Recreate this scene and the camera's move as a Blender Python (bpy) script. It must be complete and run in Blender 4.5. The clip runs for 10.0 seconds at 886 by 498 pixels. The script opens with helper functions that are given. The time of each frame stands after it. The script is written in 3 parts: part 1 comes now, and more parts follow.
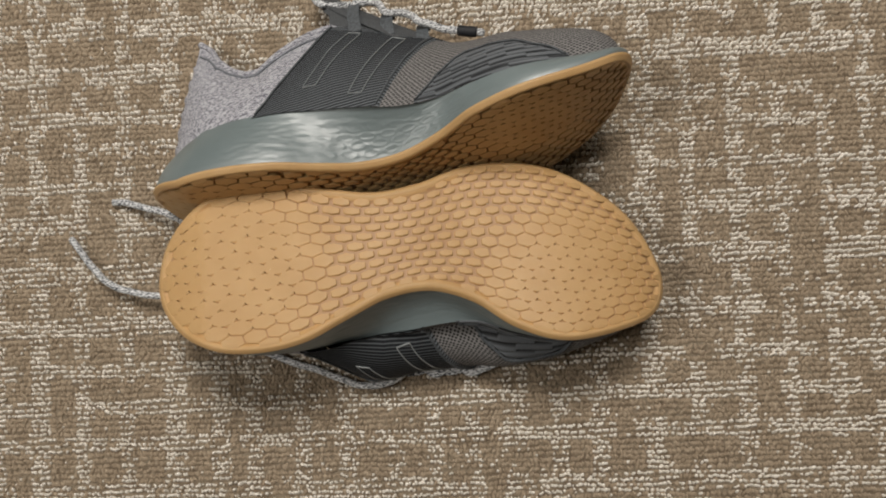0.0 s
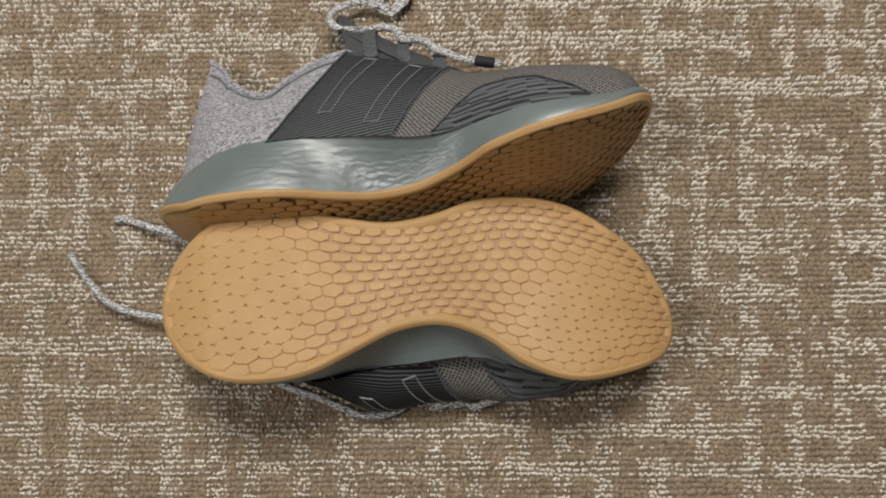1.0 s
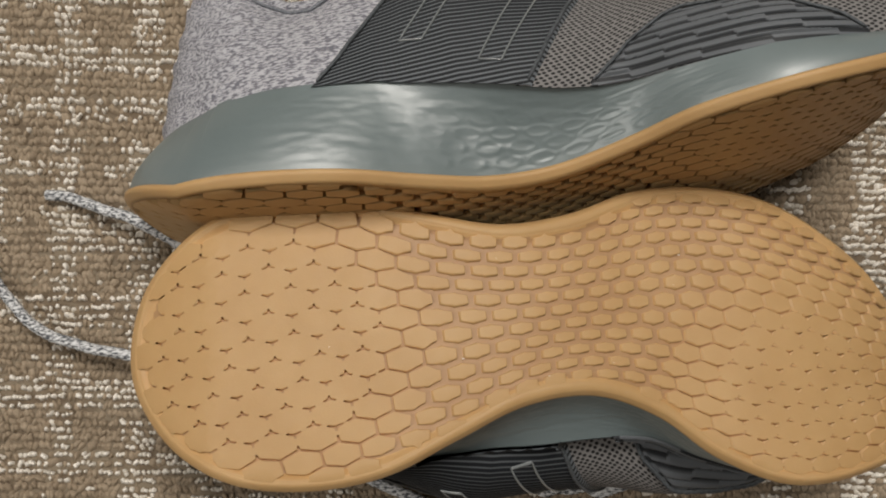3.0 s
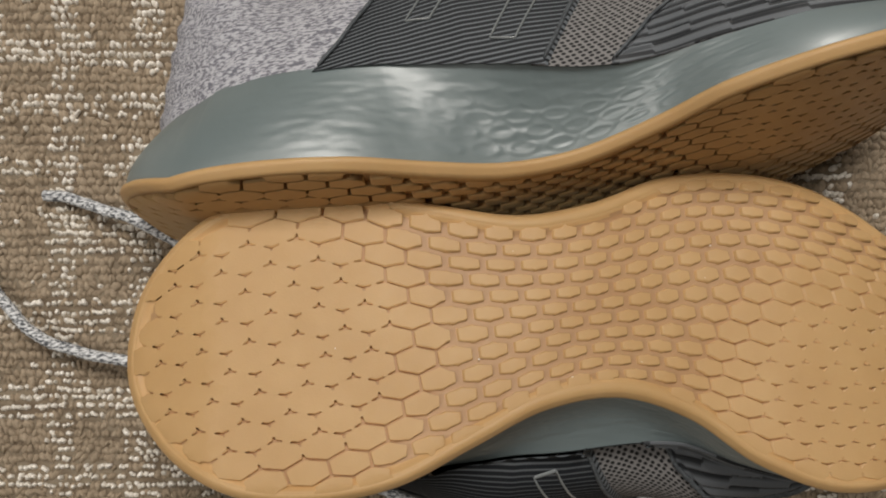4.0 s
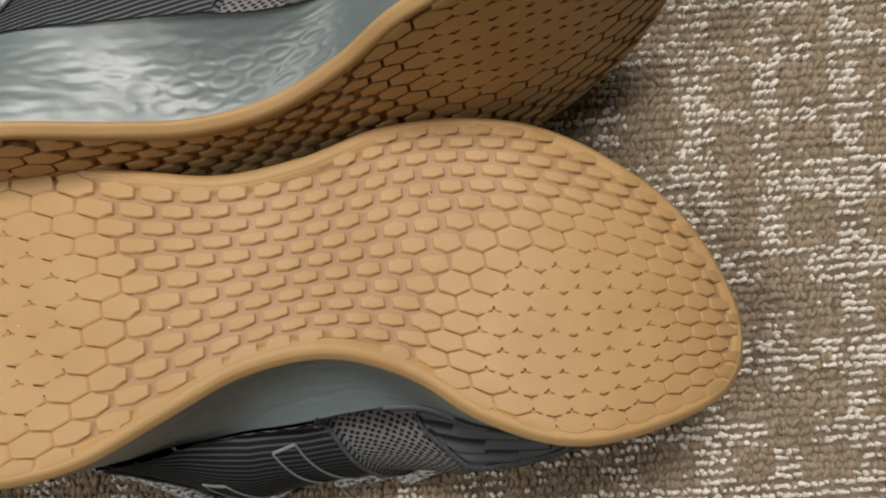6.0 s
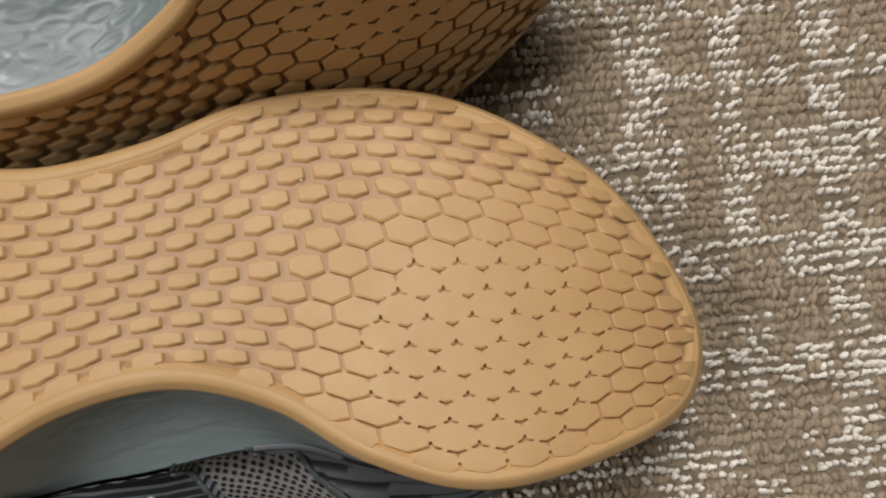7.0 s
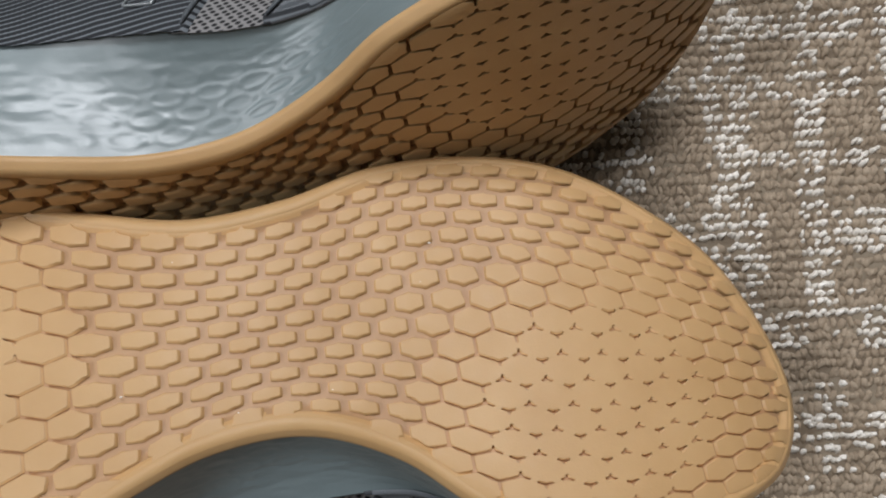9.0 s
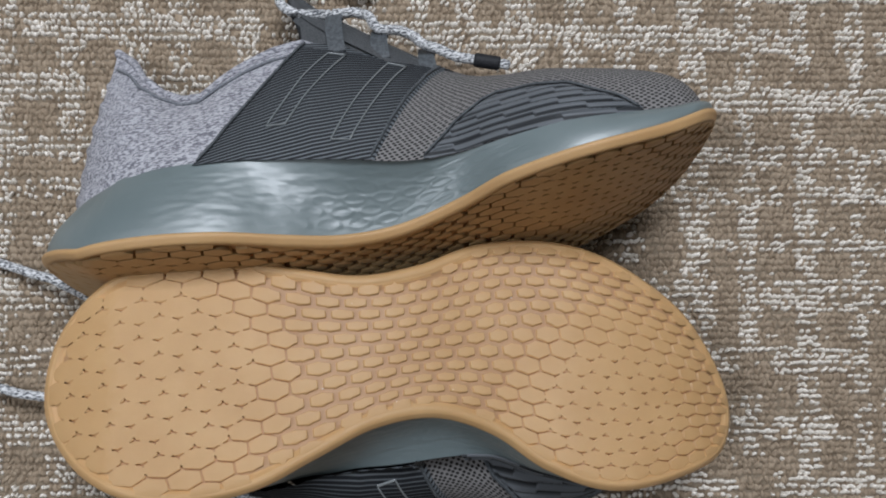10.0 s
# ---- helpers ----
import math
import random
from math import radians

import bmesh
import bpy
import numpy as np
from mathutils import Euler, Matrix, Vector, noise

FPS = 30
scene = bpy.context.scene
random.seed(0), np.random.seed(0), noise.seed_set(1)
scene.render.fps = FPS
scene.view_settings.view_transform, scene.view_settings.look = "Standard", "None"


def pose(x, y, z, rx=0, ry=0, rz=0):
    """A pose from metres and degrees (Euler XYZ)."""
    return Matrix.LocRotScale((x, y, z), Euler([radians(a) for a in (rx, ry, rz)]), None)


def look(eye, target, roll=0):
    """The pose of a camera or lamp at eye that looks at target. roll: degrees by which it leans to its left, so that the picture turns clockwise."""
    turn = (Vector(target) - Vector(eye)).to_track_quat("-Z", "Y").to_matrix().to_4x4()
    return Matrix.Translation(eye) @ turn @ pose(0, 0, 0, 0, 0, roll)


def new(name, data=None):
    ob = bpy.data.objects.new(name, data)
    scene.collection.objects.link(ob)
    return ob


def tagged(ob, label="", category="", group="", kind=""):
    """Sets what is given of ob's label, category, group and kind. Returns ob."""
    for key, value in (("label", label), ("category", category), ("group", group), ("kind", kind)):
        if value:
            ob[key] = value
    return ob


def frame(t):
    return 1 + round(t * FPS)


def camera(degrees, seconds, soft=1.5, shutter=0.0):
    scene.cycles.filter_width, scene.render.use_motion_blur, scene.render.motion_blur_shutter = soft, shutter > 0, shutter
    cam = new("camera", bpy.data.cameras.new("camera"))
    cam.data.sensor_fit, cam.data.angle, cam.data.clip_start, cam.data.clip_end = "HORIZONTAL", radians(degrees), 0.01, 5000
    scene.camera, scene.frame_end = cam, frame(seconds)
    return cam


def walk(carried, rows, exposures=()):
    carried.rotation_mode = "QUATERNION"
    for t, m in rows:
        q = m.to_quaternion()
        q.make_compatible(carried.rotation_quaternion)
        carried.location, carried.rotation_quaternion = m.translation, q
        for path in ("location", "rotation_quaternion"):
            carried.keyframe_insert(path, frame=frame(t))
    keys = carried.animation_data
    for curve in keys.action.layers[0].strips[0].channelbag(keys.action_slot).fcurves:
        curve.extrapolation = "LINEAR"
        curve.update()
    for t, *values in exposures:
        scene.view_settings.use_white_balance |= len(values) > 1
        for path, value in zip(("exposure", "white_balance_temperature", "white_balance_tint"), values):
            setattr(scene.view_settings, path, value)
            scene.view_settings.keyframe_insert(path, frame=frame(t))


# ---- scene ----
cam = camera(52.0, 10.0, 1.9)

# ---- the camera and its walk ----
PATH = [
    (0, (0.043, -0.053, 0.638), (-0.032, 0.076, -1.356), -41.4),
    (0.5, (0.036, -0.041, 0.635), (0.0, 0.086, -1.361), -25.8),
    (1, (0.024, -0.032, 0.632), (0.003, 0.101, -1.363), -18.1),
    (1.5, (0.017, -0.019, 0.635), (-0.002, 0.111, -1.361), -16.8),
    (2, (0.013, -0.011, 0.627), (-0.018, 0.103, -1.369), -23.4),
    (2.5, (-0.029, 0.002, 0.484), (0.029, 0.071, -1.514), 32.2),
    (3, (-0.06, 0.029, 0.417), (0.063, -0.014, -1.579), 101.8),
    (4.5, (-0.039, 0.011, 0.39), (-0.021, 0.031, -1.61), 33.2),
    (5, (0.005, -0.001, 0.383), (0.0, 0.038, -1.617), -16.3),
    (5.5, (0.026, -0.008, 0.382), (0.03, 0.035, -1.617), -6.2),
    (6, (0.055, -0.019, 0.378), (0.055, 0.019, -1.621), -12.3),
    (7.5, (0.095, -0.039, 0.296), (0.062, 0.105, -1.699), -28.1),
    (8, (0.092, -0.034, 0.295), (0.051, 0.113, -1.699), -30.0),
    (8.5, (0.085, -0.03, 0.298), (0.034, 0.132, -1.695), -31.0),
    (9, (0.059, -0.017, 0.335), (0.054, 0.137, -1.659), -13.7),
    (9.5, (0.026, -0.006, 0.407), (0.115, 0.153, -1.585), 18.4),
    (10, (-0.007, 0.013, 0.488), (0.149, 0.113, -1.503), 48.5),
]
EXPOSURE = [(0.0, 0.0, 6500, 10), (1.5, -0.03, 6500, 10), (2.5, -0.10, 6500, 10), (4.5, -0.05, 6450, 10), (5.5, 0.0, 6500, 10), (7.5, 0.15, 6100, 10), (9.0, 0.15, 5750, 10), (10.0, 0.0, 5550, 10)]
walk(cam, [(t, look(eye, target, roll)) for t, eye, target, roll in PATH], EXPOSURE)
# ---- world, lamps and exposure ----

world = bpy.data.worlds.new("world")
scene.world = world
world.use_nodes = True
world.node_tree.nodes["Background"].inputs[0].default_value = (1.0, 0.95, 0.88, 1)
world.node_tree.nodes["Background"].inputs[1].default_value = 0.10

CEILING = 2.5
WARM = (1.0, 0.95, 0.88)
PANEL = ((0.30, 1.35), 0.9, 60.0)  # place on the ceiling, size, watts
SPOTS = [((-1.60, 0.30), 0.90, 25.0)]


def lamp_at(x, y, size, watts, shape):
    ld = bpy.data.lights.new("ceiling_lamp", "AREA")
    ld.shape, ld.size, ld.energy, ld.color = shape, size, watts, WARM
    new("ceiling_lamp", ld).matrix_world = pose(x, y, CEILING - 0.05)


lamp_at(*PANEL[0], PANEL[1] * 0.94, PANEL[2], "SQUARE")
for spot_at, spot_size, spot_watts in SPOTS:
    lamp_at(*spot_at, spot_size, spot_watts, "DISK")


# ---- materials ----
def material(name, colour, rough=0.6, spec=0.5, metal=0.0):
    m = bpy.data.materials.new(name)
    m.use_nodes = True
    b = m.node_tree.nodes["Principled BSDF"]
    b.inputs["Base Color"].default_value = (*colour, 1)
    b.inputs["Roughness"].default_value = rough
    b.inputs["Specular IOR Level"].default_value = spec
    b.inputs["Metallic"].default_value = metal
    return m


def node(m, kind, **inputs):
    n = m.node_tree.nodes.new(kind)
    for key, value in inputs.items():
        n.inputs[key.replace("_", " ")].default_value = value
    return n


def wire(m, a, b):
    m.node_tree.links.new(a, b)


def ramp(m, source, *stops):
    n = m.node_tree.nodes.new("ShaderNodeValToRGB")
    els = n.color_ramp.elements
    while len(els) < len(stops):
        els.new(0.5)
    for el, (pos, col) in zip(els, stops):
        el.position, el.color = pos, (*col, 1)
    wire(m, source, n.inputs["Fac"])
    return n.outputs["Color"]


def bump(m, height, strength, distance):
    n = node(m, "ShaderNodeBump", Strength=strength, Distance=distance)
    wire(m, height, n.inputs["Height"])
    b = m.node_tree.nodes["Principled BSDF"]
    for link in list(b.inputs["Normal"].links):
        wire(m, link.from_socket, n.inputs["Normal"])
    wire(m, n.outputs["Normal"], b.inputs["Normal"])


def coords(m):
    return m.node_tree.nodes.new("ShaderNodeTexCoord").outputs["Object"]


def noise_of(m, scale, detail=3.0, where=None):
    n = node(m, "ShaderNodeTexNoise", Scale=scale, Detail=detail)
    wire(m, where or coords(m), n.inputs["Vector"])
    return n.outputs["Fac"]


def base(m):
    return m.node_tree.nodes["Principled BSDF"].inputs["Base Color"]


def rough_of(m, source, lo, hi):
    n = node(m, "ShaderNodeMapRange", To_Min=lo, To_Max=hi)
    wire(m, source, n.inputs["Value"])
    wire(m, n.outputs["Result"], m.node_tree.nodes["Principled BSDF"].inputs["Roughness"])


def gum_rubber(name, lo, hi):
    m = material(name, lo, 0.5, 0.35)
    skin = m.node_tree.nodes["Principled BSDF"].inputs
    skin["Subsurface Weight"].default_value = 0.06
    skin["Subsurface Radius"].default_value = (1.0, 0.5, 0.2)
    skin["Subsurface Scale"].default_value = 0.0015
    n = noise_of(m, 35.0, 4.0)
    wire(m, ramp(m, n, (0.3, lo), (0.7, hi)), base(m))
    rough_of(m, noise_of(m, 220.0), 0.42, 0.6)
    bump(m, noise_of(m, 1500.0, 2.0), 0.12, 0.0004)
    return m


def foam():
    m = material("green_grey_foam", (0.13, 0.17, 0.17), 0.33, 1.0)
    n = noise_of(m, 28.0, 4.0)
    wire(m, ramp(m, n, (0.3, (0.132, 0.167, 0.172)), (0.7, (0.166, 0.204, 0.210))), base(m))
    rough_of(m, noise_of(m, 160.0), 0.37, 0.48)
    bump(m, noise_of(m, 420.0, 3.0), 0.10, 0.0006)
    return m


def knit(name, dark, light, scale, rib):
    """Heather yarn: two colours mixed in short horizontal flecks, with stitch relief."""
    m = material(name, light, 0.9, 0.15)
    mp = node(m, "ShaderNodeMapping", Scale=(0.45, 1.0, 1.25))
    wire(m, coords(m), mp.inputs["Vector"])
    fleck = noise_of(m, scale, 3.0, mp.outputs["Vector"])
    wire(m, ramp(m, fleck, (0.40, dark), (0.58, light)), base(m))
    bump(m, fleck, 0.5, rib)
    return m


def weave(name, dark, light, pitch, depth):
    """Open mesh: rows of small dark holes between pale threads."""
    m = material(name, light, 0.85, 0.2)
    mp = node(m, "ShaderNodeMapping", Rotation=(0, 0, 0.9), Scale=(1.0, 1.25, 1.0))
    wire(m, m.node_tree.nodes.new("ShaderNodeTexCoord").outputs["UV"], mp.inputs["Vector"])
    v = node(m, "ShaderNodeTexVoronoi", Scale=1.0 / pitch, Randomness=0.22)
    v.voronoi_dimensions = "2D"
    wire(m, mp.outputs["Vector"], v.inputs["Vector"])
    wire(m, ramp(m, v.outputs["Distance"], (0.22, dark), (0.46, light)), base(m))
    bump(m, v.outputs["Distance"], 0.6, depth)
    return m


def cloth(name, colour, scale=1400.0, rough=0.8):
    m = material(name, colour, rough, 0.25)
    n = noise_of(m, scale, 2.0)
    wire(m, ramp(m, n, (0.35, tuple(c * 0.75 for c in colour)), (0.65, tuple(c * 1.25 for c in colour))), base(m))
    bump(m, n, 0.4, 0.0004)
    return m


def ribbed(name, dark, light, rough):
    """Cloth in ribs: the second sheet coordinate counts them."""
    m = material(name, light, rough, 0.3)
    wv = node(m, "ShaderNodeTexWave", Scale=0.314159)
    wv.wave_type, wv.bands_direction, wv.wave_profile = "BANDS", "Y", "SIN"
    wire(m, m.node_tree.nodes.new("ShaderNodeTexCoord").outputs["UV"], wv.inputs["Vector"])
    wire(m, ramp(m, wv.outputs["Fac"], (0.22, dark), (0.62, light)), base(m))
    bump(m, noise_of(m, 1600.0, 2.0), 0.35, 0.0004)
    return m


def yarn(name, lo, hi):
    m = material(name, lo, 0.92, 0.12)
    g = m.node_tree.nodes.new("ShaderNodeNewGeometry")
    wire(m, ramp(m, g.outputs["Random Per Island"], (0.0, lo), (1.0, hi)), base(m))
    bump(m, noise_of(m, 1800.0, 2.0), 0.5, 0.0006)
    return m


def plaid(name):
    """Taupe carpet with broken cream bands both ways."""
    m = material(name, (0.3, 0.24, 0.17), 0.95, 0.1)
    bands = []
    for stretch in ((9.0, 46.0, 1.0), (46.0, 9.0, 1.0)):
        mp = node(m, "ShaderNodeMapping", Scale=stretch, Rotation=(0, 0, math.radians(-9.1)))
        wire(m, coords(m), mp.inputs["Vector"])
        bands.append(noise_of(m, 1.0, 1.0, mp.outputs["Vector"]))
    top = m.node_tree.nodes.new("ShaderNodeMath")
    top.operation = "MAXIMUM"
    wire(m, bands[0], top.inputs[0])
    wire(m, bands[1], top.inputs[1])
    loops = noise_of(m, 330.0, 1.0)
    both = m.node_tree.nodes.new("ShaderNodeMath")
    both.operation = "ADD"
    wire(m, top.outputs[0], both.inputs[0])
    wire(m, loops, both.inputs[1])
    half = m.node_tree.nodes.new("ShaderNodeMath")
    half.operation = "MULTIPLY"
    half.inputs[1].default_value = 0.5
    wire(m, both.outputs[0], half.inputs[0])
    wire(m, ramp(m, half.outputs[0], (0.50, (0.205, 0.163, 0.115)), (0.60, (0.50, 0.45, 0.385))), base(m))
    bump(m, loops, 0.8, 0.003)
    return m


def plaster(name, colour):
    m = material(name, colour, 0.9, 0.2)
    n = noise_of(m, 6.0, 5.0)
    wire(m, ramp(m, n, (0.3, tuple(c * 0.94 for c in colour)), (0.7, colour)), base(m))
    return m


RUBBER = gum_rubber("gum_rubber", (0.460, 0.281, 0.120), (0.515, 0.327, 0.149))
# browner gum for the groove floors: the shade of their depth, as colour
SHADED_GUM = gum_rubber("shaded_gum_rubber", (0.350, 0.208, 0.104), (0.400, 0.250, 0.130))
FOAM = foam()
COLLAR = knit("heather_knit", (0.155, 0.155, 0.180), (0.465, 0.465, 0.50), 980.0, 0.0010)
MESH = weave("open_mesh", (0.012, 0.012, 0.013), (0.215, 0.208, 0.205), 0.0021, 0.0008)
RIBBED = ribbed("ribbed_textile", (0.010, 0.012, 0.015), (0.140, 0.154, 0.168), 0.65)
RIB_PANEL = ribbed("ribbed_overlay", (0.022, 0.024, 0.027), (0.120, 0.130, 0.142), 0.45)
OVERLAY = cloth("fused_overlay", (0.080, 0.088, 0.096), 600.0, 0.5)
TONGUE = cloth("tongue_textile", (0.070, 0.074, 0.078))
STITCH = cloth("grey_stitch", (0.17, 0.18, 0.20))
LINING = cloth("dark_lining", (0.03, 0.03, 0.032))
EMBLEM = material("grey_print", (0.19, 0.205, 0.21), 0.2, 0.7)
LACE = knit("heather_lace", (0.09, 0.095, 0.105), (0.72, 0.73, 0.74), 1000.0, 0.0008)
KEEPER = cloth("black_band", (0.018, 0.019, 0.022), 900.0, 0.6)
TAUPE = yarn("taupe_yarn", (0.275, 0.216, 0.152), (0.370, 0.298, 0.218))
CREAM = yarn("cream_yarn", (0.68, 0.63, 0.555), (0.90, 0.85, 0.78))
BACKING = knit("carpet_backing", (0.15, 0.115, 0.080), (0.22, 0.18, 0.13), 190.0, 0.0012)
FAR_CARPET = plaid("carpet_pattern")
PAINT = plaster("wall_paint", (0.20, 0.19, 0.175))
WHITE = plaster("ceiling_paint", (0.62, 0.61, 0.59))
FRAME = material("white_enamel", (0.8, 0.8, 0.8), 0.4)
GLOW = material("lamp_diffuser", (0.9, 0.9, 0.88), 0.5)
GLOW.node_tree.nodes["Principled BSDF"].inputs["Emission Color"].default_value = (1.0, 0.95, 0.88, 1)
GLOW.node_tree.nodes["Principled BSDF"].inputs["Emission Strength"].default_value = 3.0


# ---- building helpers ----
def mesh_of(name, verts, faces, mat, smooth=True, turn=True):
    me = bpy.data.meshes.new(name)
    me.from_pydata([tuple(v) for v in verts], [], faces)
    if turn:
        bm = bmesh.new()
        bm.from_mesh(me)
        bmesh.ops.remove_doubles(bm, verts=bm.verts, dist=1e-6)
        bmesh.ops.recalc_face_normals(bm, faces=bm.faces)
        bm.to_mesh(me)
        bm.free()
    if smooth:
        me.polygons.foreach_set("use_smooth", [True] * len(me.polygons))
    for one in mat if isinstance(mat, (list, tuple)) else [mat]:
        me.materials.append(one)
    return me


def part(name, me, parent, label=""):
    ob = new(name, me)
    ob.parent = parent
    return tagged(ob, label)


def grid_faces(nu, nv, loop_u=False, start=0):
    f = []
    for i in range(nu if loop_u else nu - 1):
        for j in range(nv - 1):
            a, b = start + i * nv + j, start + ((i + 1) % nu) * nv + j
            f.append((a, b, b + 1, a + 1))
    return f


def box(name, size, mat, bevel=0.0):
    bm = bmesh.new()
    bmesh.ops.create_cube(bm, size=1)
    for v in bm.verts:
        v.co = Vector((v.co.x * size[0], v.co.y * size[1], v.co.z * size[2]))
    if bevel:
        bmesh.ops.bevel(bm, geom=bm.edges, offset=bevel, segments=2, affect="EDGES")
    me = bpy.data.meshes.new(name)
    bm.to_mesh(me)
    bm.free()
    me.materials.append(mat)
    return me


def curve_through(points, n=12):
    """A smooth line through points."""
    p = [Vector(q) for q in points]
    out = []
    for i in range(len(p) - 1):
        a, b, c, d = p[max(i - 1, 0)], p[i], p[i + 1], p[min(i + 2, len(p) - 1)]
        for k in range(n):
            t = k / n
            out.append(0.5 * (2 * b + (c - a) * t + (2 * a - 5 * b + 4 * c - d) * t * t + (3 * b - a - 3 * c + d) * t ** 3))
    return out + [p[-1]]


def tube(points, radius, mat, name, flat=1.0, twist=0.0, sides=10):
    """A cord along points; twist gives braided relief."""
    verts, faces = [], []
    side = Vector((0.3, 0.2, 1)).normalized()
    for i, p in enumerate(points):
        d = (points[min(i + 1, len(points) - 1)] - points[max(i - 1, 0)]).normalized()
        x = d.cross(side).normalized()
        y = x.cross(d).normalized()
        end = min(i, len(points) - 1 - i)
        for k in range(sides):
            a = 2 * math.pi * k / sides
            r = radius * (0.55 if end == 0 else 1.0) * (1 + twist * math.sin(2 * a + i * 1.7) * math.cos(i * 1.1 + a))
            verts.append(p + x * r * math.cos(a) + y * r * flat * math.sin(a))
    n = len(points)
    for i in range(n - 1):
        for k in range(sides):
            a, b = i * sides + k, i * sides + (k + 1) % sides
            faces.append((a, b, b + sides, a + sides))
    faces.append(tuple(range(sides)))
    faces.append(tuple(range((n - 1) * sides, n * sides)))
    return mesh_of(name, verts, faces, mat)


def lerp_table(x, xs, ys):
    return float(np.interp(x, xs, ys))


def step(x, a, b):
    t = min(1.0, max(0.0, (x - a) / (b - a)))
    return t * t * (3 - 2 * t)


# ---- the form of a shoe: u from heel to toe, v to the outer side, w up from the sole ----
RIM = [  # edge of the sole, (u, v)
    (-0.1584, -0.0216),
    (-0.1533, 0.0085),
    (-0.1316, 0.0303),
    (-0.1025, 0.0382),
    (-0.0731, 0.0371),
    (-0.0449, 0.0307),
    (-0.0168, 0.0257),
    (0.0114, 0.0298),
    (0.0389, 0.0391),
    (0.0681, 0.0408),
    (0.0971, 0.0344),
    (0.1230, 0.0193),
    (0.1462, -0.0030),
    (0.1618, -0.0380),
    (0.1520, -0.0635),
    (0.1220, -0.0753),
    (0.0904, -0.0777),
    (0.0627, -0.0666),
    (0.0396, -0.0491),
    (0.0140, -0.0399),
    (-0.0137, -0.0426),
    (-0.0400, -0.0536),
    (-0.0664, -0.0647),
    (-0.0949, -0.0681),
    (-0.1226, -0.0634),
    (-0.1454, -0.0473),
]


def edge_line(ctl, n=16):
    out = []
    for i in range(len(ctl)):
        a, b, c, d = (np.array(ctl[(i + k) % len(ctl)]) for k in (-1, 0, 1, 2))
        for k in range(n):
            t = k / n
            out.append(0.5 * (2 * b + (c - a) * t + (2 * a - 5 * b + 4 * c - d) * t * t + (3 * b - a - 3 * c + d) * t ** 3))
    return np.array(out)


EDGE = edge_line(RIM)
I_HEEL, I_TOE = int(EDGE[:, 0].argmin()), int(EDGE[:, 0].argmax())
EDGE = np.roll(EDGE, -I_HEEL, 0)
I_TOE = (I_TOE - I_HEEL) % len(EDGE)
OUTER, INNER = EDGE[: I_TOE + 1], np.vstack([EDGE[I_TOE:], EDGE[:1]])[::-1]
U0, U1 = EDGE[0, 0], EDGE[I_TOE, 0]


def v_side(u, inner):
    line = INNER if inner else OUTER
    return float(np.interp(u, np.maximum.accumulate(line[:, 0]), line[:, 1]))


MID_U = np.linspace(U0 + 0.02, U1 - 0.02, 40)
MID_V = np.array([(v_side(u, True) + v_side(u, False)) / 2 for u in MID_U])
MID_V = np.convolve(np.pad(MID_V, 4, mode="edge"), np.ones(9) / 9, mode="valid")


def v_mid(u):
    return float(np.interp(u, MID_U, MID_V))


def depth_in(u, v):
    """Distance from the sole's edge."""
    d = EDGE - np.array((u, v))
    return math.sqrt(float((d * d).sum(1).min()))


def profile(u):
    return (0.0115 * (max(0, -u - 0.127) / 0.031) ** 1.12 + 0.004 * (max(0, -u - 0.07) / 0.07) ** 2 + 0.0125 * (max(0, u - 0.09) / 0.065) ** 3
            + 0.0012 * (max(0, u - 0.03) / 0.12) ** 2 + -0.0037 * math.exp(-(u / 0.045) ** 2) + 0.0006 * math.exp(-((u - 0.035) / 0.025) ** 2)
            - 0.0035 * math.exp(-((u + 0.045) / 0.05) ** 2) - 0.0020 * math.exp(-((u - 0.085) / 0.025) ** 2))


ROUND = 0.0026


def sole_w(u, v):
    d = depth_in(u, v)
    r = 0.0045 + 0.010 * step(u, 0.03, 0.09) * step(v, -0.02, 0.03) + 0.006 * step(-u, 0.10, 0.14)
    if d >= r:
        return profile(u)
    k = (r - d) / r
    return profile(u) + (ROUND + 0.0035 * step(u, 0.03, 0.09) * step(v, -0.02, 0.03)) * (1 - math.sqrt(max(0.0, 1 - k * k * 0.98)))


def edge_w(u, v):
    """Height of the sole at its very edge."""
    return profile(u) + 0.859 * (ROUND + 0.0035 * step(u, 0.03, 0.09) * step(v, -0.02, 0.03))


def inside(poly, u, v):
    a, b = poly, np.roll(poly, -1, 0)
    cross = (a[:, 1] > v) != (b[:, 1] > v)
    with np.errstate(divide="ignore", invalid="ignore"):
        x = a[:, 0] + (v - a[:, 1]) * (b[:, 0] - a[:, 0]) / (b[:, 1] - a[:, 1])
    return bool((cross & (u < x)).sum() % 2)


